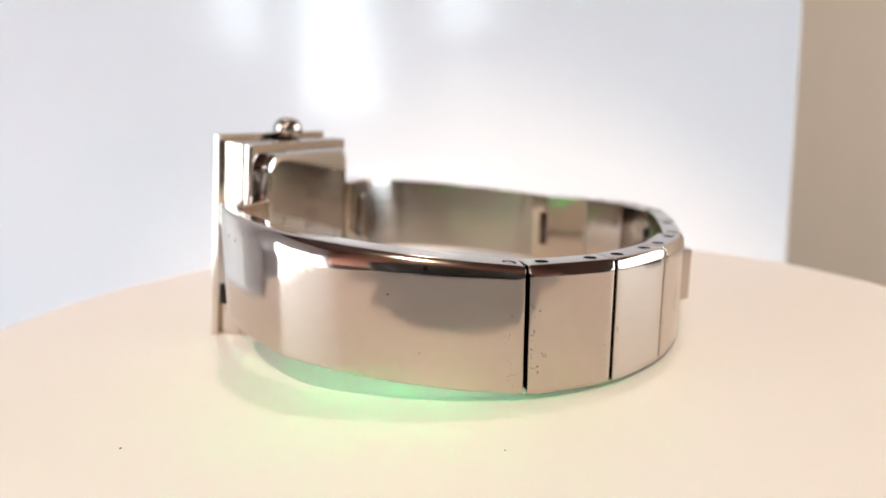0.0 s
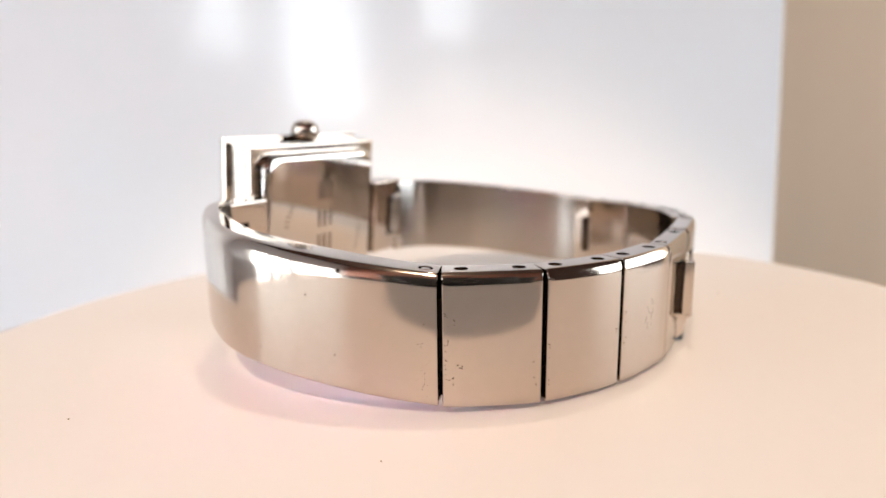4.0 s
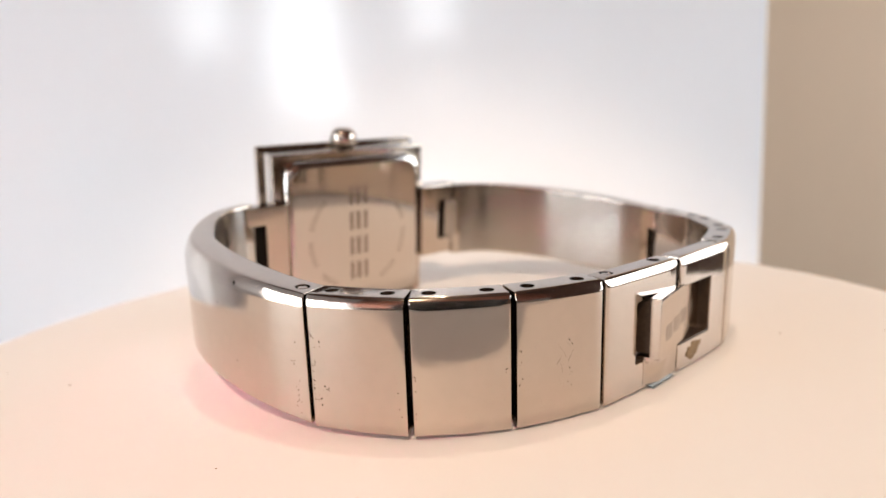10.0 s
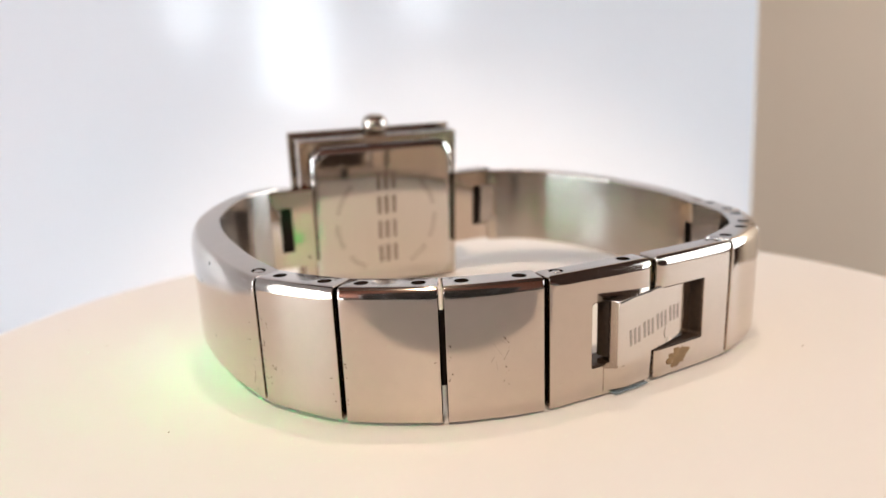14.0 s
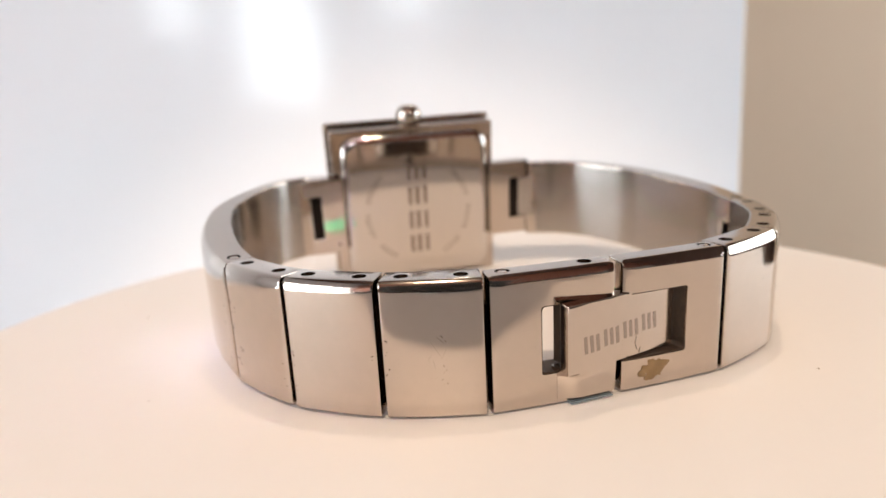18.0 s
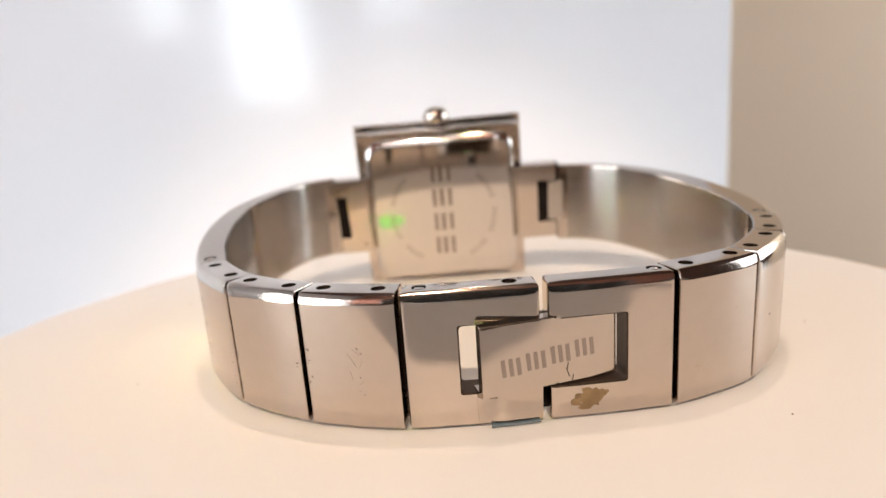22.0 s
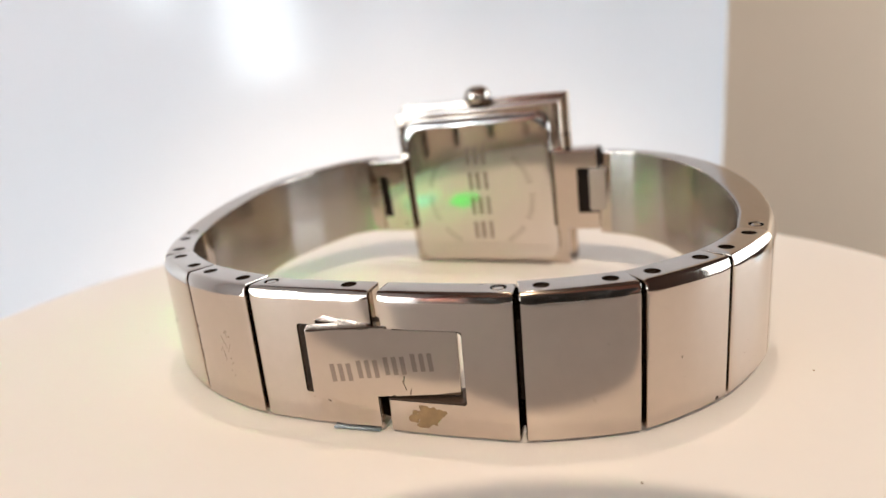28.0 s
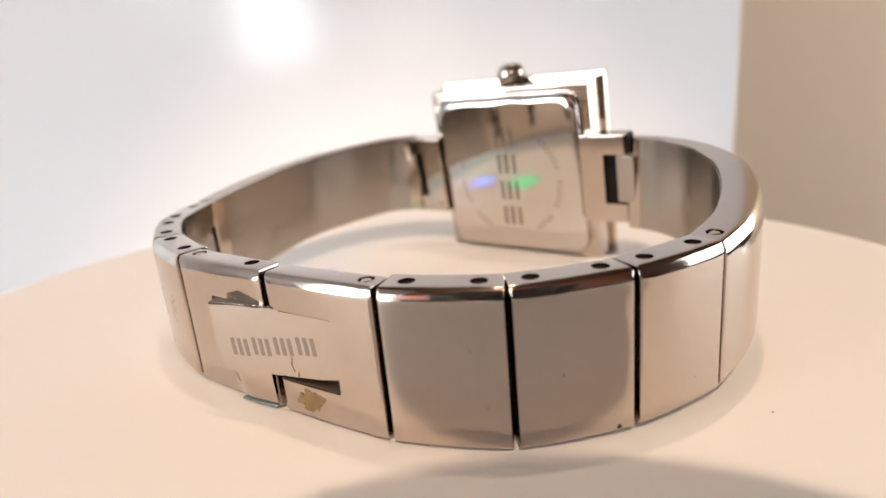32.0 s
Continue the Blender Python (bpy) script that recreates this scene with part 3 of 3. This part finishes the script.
def case():
    m = RISE @ Matrix.Translation((-2.4, 27.6, 0)) @ Matrix.Rotation(radians(-5.0), 4, "Z") @ Matrix.Rotation(radians(-1.5), 4, "Y")
    part("case_body", box(-12.0, 12.0, -0.62, 2.2, -11.75, 11.85, 0.25, m=m), STEEL, watch)
    part("case_flange", box(-12.1, 12.1, -1.7, -0.6, -11.7, 11.8, 0.3, m=m), STEEL, watch)
    part("bezel", box(-12.6, 12.6, 2.1, 3.0, -12.3, 12.5, 0.2, m=m), STEEL, watch)
    back = bmesh.new()
    r, w, h = 2.2, 10.8, 10.8
    ring = []
    for cx, cz, a0 in ((w - r, h - r, 0), (-w + r, h - r, 90), (-w + r, -h + r, 180), (w - r, -h + r, 270)):
        for k in range(7):
            a = radians(a0 + 15 * k)
            ring.append((cx + r * math.cos(a), cz + r * math.sin(a)))
    loops = []
    for y, inset in ((-1.5, 0), (-2.3, 0), (-2.7, 0.10), (-2.95, 0.35), (-3.08, 0.75), (-3.1, 0.95)):
        loops.append([back.verts.new((x * (1 - inset / w), y, z * (1 - inset / h))) for x, z in ring])
    for a, b in zip(loops, loops[1:]):
        for k in range(len(a)):
            j = (k + 1) % len(a)
            back.faces.new((a[k], a[j], b[j], b[k]))
    back.faces.new(loops[0][::-1])
    back.faces.new(loops[-1])
    place(back, m)
    plate = part("caseback", back, PLATE, watch)
    face = m @ Matrix.Translation((0, -3.1, 0))
    for k in range(4):
        z = 6.9 - 3.75 * k
        for x0, x1 in ((-1.45, -0.85), (-0.4, 0.3), (0.85, 1.45)):
            part("logo_mark", bar(x0, x1, z - 2.7, z, face, 0.015), ETCH, plate, "etched grey logo bar")
    random.seed(21)
    for side in (-1, 1):
        for k in range(22):
            if k in (5, 6, 13, 14):
                continue
            a = radians(-60 + k * 5.0) if side > 0 else radians(180 + 60 - k * 5.0)
            q = face @ Matrix.Translation((7.7 * math.cos(a), 0, 7.7 * math.sin(a) - 0.6)) @ Matrix.Rotation(-a, 4, "Y")
            part("engraved_bar", bar(-0.42, 0.42 - random.choice((0, 0, 0.12)), -0.14 - random.uniform(0, 0.08), 0.16, q, 0.012), ETCH_LIGHT, plate)
    knob = [(0, 0.0), (1.3, 0.0), (1.65, 0.25), (1.82, 0.7), (1.82, 1.45), (1.7, 1.95), (1.35, 2.4), (0.75, 2.66), (0, 2.72)]
    crown = part("crown", lathe(knob, 32, m=m @ Matrix.Translation((0, 0.9, 11.9))), STEEL, watch, "rounded polished crown", 60)
    part("crown_stem", rod(0.9, -1.2, 0.2, m @ Matrix.Translation((0, 0.9, 12.0)), 16), DARK, watch)
    for k in range(14):
        a = 2 * math.pi * k / 14
        q = m @ Matrix.Translation((1.80 * math.cos(a), 0.9 + 1.80 * math.sin(a), 12.95)) @ Matrix.Rotation(a, 4, "Z")
        part("flute", box(-0.06, 0.06, -0.05, 0.05, -0.35, 0.45, m=q), DARK, crown)
    for s in (-1, 1):
        a, b = sorted((s * 11.0, s * 16.9))
        lug = box(a, b, -3.6, -1.0, -5.6, 5.6, 0.25, m=m)
        c, d = sorted((s * 14.1, s * 18.0))
        lug = part("lug", cut(lug, [box(c, d, -5, 1, -3.15, 3.15, m=m)]), STEEL, watch)
        c, d = sorted((s * 14.05, s * 15.8))
        part("hinge_block", box(c, d, -2.6, -1.2, -5.0, 5.0, m=m), DARK, lug)
        c, d = sorted((s * 16.92, s * 17.25))
        for z0 in (-5.5, 3.2):
            part("hinge_gap", box(c, d, -3.45, -1.5, z0, z0 + 2.3, m=m), DARK, lug)
        c, d = sorted((s * 15.6, s * 17.9))
        part("band_tongue", box(c, d, -3.5, -1.6, -2.95, 2.95, 0.08, m=m @ Matrix.Translation((s * 16.7, -3.5, 0)) @ Matrix.Rotation(radians(-s * 7), 4, "Z") @ Matrix.Translation((-s * 16.7, 3.5, 0))), SATIN, watch, "brushed steel tongue of the band")


def clasp():
    z0, z1 = 2.75, 8.55
    left = arc_row(JOINTS[3], (-0.02, -22.75), 0.10, 0.20, 2.3)
    right = arc_row((0.16, -22.8), JOINTS[4], 0.10, 0.20, 2.3)
    hl = pin_places(left, 1.3, (0.14, 0.80))
    hr = pin_places(right, 1.3, (0.88,))
    for rows, holes, box_cut in ((left, hl, (-6.65, 3)), (right, hr, (-3, 6.6))):
        bm = cut(sweep(rows, 0.0, TOP, 0.85, end_r=0.35), [box(box_cut[0], box_cut[1], -26, -17, z0, z1, 0.22, 3)])
        half = part("clasp_half", drill(bm, holes, TOP, r=0.6), STEEL, watch)
        end_hole = [holes[0 if rows is left else -1]]
        pins(end_hole, TOP, half, plugged=True)
        pins([h for h in holes if h not in end_hole], TOP, half)
    # Thin dark linings are added over the openings' polished walls to darken them.
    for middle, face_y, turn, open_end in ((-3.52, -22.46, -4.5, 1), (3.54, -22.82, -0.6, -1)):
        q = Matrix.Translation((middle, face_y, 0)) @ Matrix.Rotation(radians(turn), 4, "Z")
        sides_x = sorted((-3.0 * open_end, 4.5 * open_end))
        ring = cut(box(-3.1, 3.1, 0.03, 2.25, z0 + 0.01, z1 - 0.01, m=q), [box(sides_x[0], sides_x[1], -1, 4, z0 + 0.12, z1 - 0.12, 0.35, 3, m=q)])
        part("window_lining", ring, HOLE, watch, "dark lining added inside the clasp opening")
    part("clasp_bridge", box(-1.3, 1.4, -21.2, -20.5, 0.25, 2.6, 0.1), DARK, watch, "dark bridge behind the split of the clasp")
    m = Matrix.Translation((-5.15, -23.85, 0)) @ Matrix.Rotation(radians(9.5), 4, "Z")
    latch = part("latch", box(0, 11.3, 0, 1.0, 3.05, 8.75, 0.10, m=m), STEEL, watch, "polished latch plate with grey etched marks")
    for k in range(4):
        for u in (0, 0.62, 1.24):
            q = m @ Matrix.Translation((1.6 + 2.05 * k + u, 0, 5.15 + 0.2 * k)) @ Matrix.Rotation(radians(-5), 4, "Y")
            part("logo_mark", bar(0, 0.34, -0.72, 0.72, q, 0.012), ETCH, latch, "etched grey logo bar")
    for u, w, length, lean in ((7.2, 3.55, 0.8, -18), (7.45, 3.15, 0.5, 12), (7.05, 4.25, 0.5, 8)):
        q = m @ Matrix.Translation((u, 0, w)) @ Matrix.Rotation(radians(lean), 4, "Y")
        part("scratch", bar(-0.03, 0.03, 0, length, q, 0.012), HOLE, latch, "dark scratch")
    # below, the latch bends back until it is flush with the clasp half
    leg = bmesh.new()
    cols, lines = 10, 12
    front = []
    for j in range(lines + 1):
        z = 0.5 + 2.7 * j / lines
        f = min(max((z - 0.5) / 2.6, 0), 1)
        f = f * f * (3 - 2 * f)
        edge = min(max((z - 2.6) / 0.4, 0), 1)
        line = []
        for i in range(cols + 1):
            x = 4.95 * i / cols
            g = min(x / 2.2, 1)
            g = edge + (1 - edge) * g * g * (3 - 2 * g)
            k = f * g
            line.append((x, 0.005 * k + (1 - k) * (1 - 0.45 * g) * (1.38 - 0.234 * x), z))
        front.append(line)
    near = [[leg.verts.new(p) for p in line] for line in front]
    back = [[leg.verts.new((p[0], 2.1, p[2])) for p in line] for line in front]
    for j in range(lines):
        for i in range(cols):
            leg.faces.new((near[j][i], near[j][i + 1], near[j + 1][i + 1], near[j + 1][i]))
            leg.faces.new((back[j][i], back[j + 1][i], back[j + 1][i + 1], back[j][i + 1]))
        for i in (0, cols):
            leg.faces.new((near[j][i], back[j][i], back[j + 1][i], near[j + 1][i]))
    for i in range(cols):
        for j in (0, lines):
            leg.faces.new((near[j][i], near[j][i + 1], back[j][i + 1], back[j][i]))
    place(leg, m)
    part("latch_leg", leg, STEEL, latch)
    # This blue-grey sliver puts the bluish shade under the latch into a colour.
    part("shade_sliver", box(-4.4, -0.5, -22.98, -21.6, -0.1, 0.02, 0.03, m=Matrix.Translation((0, -22, 0.1)) @ Matrix.Rotation(radians(-3), 4, "X") @ Matrix.Translation((0, 22, 0))), SHADE_SLIVER, watch, "blue-grey sliver in place of the bluish shade under the clasp")
    random.seed(8)
    for k in range(16):
        q = m @ Matrix.Translation((0.5 + 0.66 * k, 0, 8.66)) @ Matrix.Rotation(radians(random.uniform(-2, 2)), 4, "Y")
        part("grime", bar(-0.4, 0.4, -random.uniform(0.02, 0.12), 0.06, q, 0.012), HOLE, latch, "brown grime along the edge")
    part("latch_hook", box(0.5, 10.4, 1.02, 2.6, 3.3, 8.4, 0.2, m=m), HOLE, latch, "dark worn hook behind the latch")
    random.seed(11)
    for bx, bz, size, count in ((3.6, 1.6, 1.0, 26), (2.35, 1.35, 0.34, 12), (2.5, 1.9, 0.22, 10), (4.6, 2.0, 0.36, 12)):
        blot = lathe([(0, 0.022), (0.35 * size, 0.030), (0.7 * size, 0.024), (0.9 * size, 0.016), (size, -0.02)], count, 1)
        ragged = [random.uniform(0.72, 1.25) for _ in range(count)]
        for v in blot.verts:
            k = ragged[int(round(math.atan2(v.co.y, v.co.x) / (2 * math.pi) * count)) % count]
            v.co = Vector((v.co.x * k * 1.15, v.co.y * k * 0.95, v.co.z))
        place(blot, Matrix.Translation((bx, -22.93, bz)) @ Matrix.Rotation(radians(90), 4, "X"))
        part("residue", blot, RESIDUE, watch, "dried brown residue")


def scratch(q, length, wide, mat=None):
    """A thin ragged mark along z on a face that looks to -y."""
    bm = bmesh.new()
    n = 5
    wiggle = [random.uniform(-0.4, 0.4) * wide for _ in range(n + 1)]
    up = [[bm.verts.new((side * wide * (1 - (2 * k / n - 1) ** 2 * 0.8) / 2 + wiggle[k], -0.012, length * (k / n - 0.5))) for k in range(n + 1)] for side in (-1, 1)]
    down = [[bm.verts.new((v.co.x, 0.05, v.co.z)) for v in line] for line in up]
    for k in range(n):
        bm.faces.new((up[0][k], up[1][k], up[1][k + 1], up[0][k + 1]))
        bm.faces.new((up[0][k], up[0][k + 1], down[0][k + 1], down[0][k]))
        bm.faces.new((up[1][k], down[1][k], down[1][k + 1], up[1][k + 1]))
    place(bm, q)
    part("scratch", bm, mat or HOLE, watch, "pale scratch" if mat else "dark speck of wear")


def on_face(rows, s, z, lean, m=None):
    """A place on an outer face: share of the way along it, height, lean of the mark."""
    (x, y), (x1, y1), (x0, y0) = pin_places(rows, 0.0, (s, min(s + 0.02, 1), max(s - 0.02, 0)))
    q = Matrix.Translation((x, y, z)) @ Matrix.Rotation(math.atan2(y1 - y0, x1 - x0), 4, "Z") @ Matrix.Rotation(radians(lean), 4, "Y")
    return q if m is None else m @ q


def wear():
    """Small specks and scratches on the outer faces."""
    random.seed(4)
    # each link: where along it, height, how many, spread along, spread up
    for a, b, spots in ((0, 1, [(0.045, 5.5, 16, 0.02, 3.2), (0.14, 7.4, 2, 0.03, 0.3), (0.16, 3.6, 7, 0.05, 0.25), (0.08, 2.4, 4, 0.03, 0.4), (0.93, 2.6, 3, 0.02, 1.2)]),
                        (1, 2, [(0.94, 5.2, 2, 0.01, 0.3), (0.03, 4.0, 5, 0.01, 2.5)]),
                        (2, 3, [(0.04, 6.0, 8, 0.02, 2.6), (0.55, 3.6, 5, 0.1, 1.0), (0.62, 6.8, 3, 0.05, 0.3)]), (5, 6, [(0.4, 5.0, 2, 0.05, 0.5)]), (4, 5, [(0.75, 7.0, 1, 0.05, 0.5)])):
        rows = arc_row(JOINTS[a], JOINTS[b], 0.22, 0.20, 2.9)
        for along, z, count, wide, high in spots:
            for _ in range(count):
                s = min(max(along + random.uniform(-wide, wide), 0.03), 0.97)
                scratch(on_face(rows, s, z + random.uniform(-high, high), random.uniform(-80, 80)), random.uniform(0.07, 0.24), random.uniform(0.03, 0.08))
    rows = arc_row(JOINTS[2], JOINTS[3], 0.22, 0.20, 2.9)
    for s, z, lean, length in ((0.52, 5.9, -32, 1.3), (0.60, 5.5, 28, 1.0), (0.50, 4.6, -12, 0.9), (0.57, 6.6, -50, 0.7), (0.46, 5.2, 35, 0.6)):
        scratch(on_face(rows, s, z, lean), length, 0.035, ETCH_LIGHT)
    left = curve_points(LEFT_BAND, 6)
    scratch(on_face(left, 0.72, 2.1, 40, SLOPE), 0.22, 0.12)
    scratch(on_face(left, 0.78, -2.6, 15, SLOPE), 0.16, 0.1)
    for _ in range(14):
        scratch(on_face(left, random.uniform(0.955, 0.975), random.uniform(-4.8, 1.5), random.uniform(-80, 80), SLOPE), random.uniform(0.06, 0.2), random.uniform(0.03, 0.07))


links()
half_bands()
case()
clasp()
wear()

# Turn of the disc and the watch on it: seconds, degrees.
TURN = [
    (0, 77.05),
    (0.5, 75.18),
    (1, 73.28),
    (1.5, 71.40),
    (2, 69.59),
    (2.5, 67.77),
    (3, 65.84),
    (3.5, 63.81),
    (5.5, 55.70),
    (6, 53.82),
    (6.5, 51.93),
    (7, 50.06),
    (7.5, 48.22),
    (8, 46.44),
    (8.5, 44.65),
    (9, 42.69),
    (9.5, 40.65),
    (10, 38.77),
    (10.5, 37.01),
    (11, 35.30),
    (11.5, 33.61),
    (12, 31.97),
    (12.5, 30.37),
    (13, 28.74),
    (13.5, 27.07),
    (14, 25.42),
    (14.5, 23.81),
    (16.5, 16.74),
    (17, 15.18),
    (17.5, 13.69),
    (18, 12.14),
    (18.5, 10.29),
    (19, 8.25),
    (19.5, 6.31),
    (20, 4.60),
    (20.5, 3.07),
    (21, 1.55),
    (21.5, -0.07),
    (22, -1.74),
    (22.5, -3.40),
    (23, -5.11),
    (23.5, -6.95),
    (24, -8.93),
    (24.5, -10.91),
    (25, -12.64),
    (25.5, -14.09),
    (27.5, -22.03),
    (28, -24.06),
    (28.5, -26.00),
    (29, -27.93),
    (29.5, -29.77),
    (30, -31.66),
    (30.5, -33.70),
    (31, -35.65),
    (31.5, -37.25),
    (32, -38.60),
]

def motions():
    turns = [(t, pose(0, 0, 0, 0, 0, a)) for t, a in TURN]
    walk(turntable, turns)
    walk(film_body, EYES)
    walk(wheel, [(t, pose(*WHEEL_AT, 0, 0, 180 - t * 360 / 6.88)) for t in range(33)])
    walk(watch, [(t, m @ LAY) for t, m in turns])


motions()
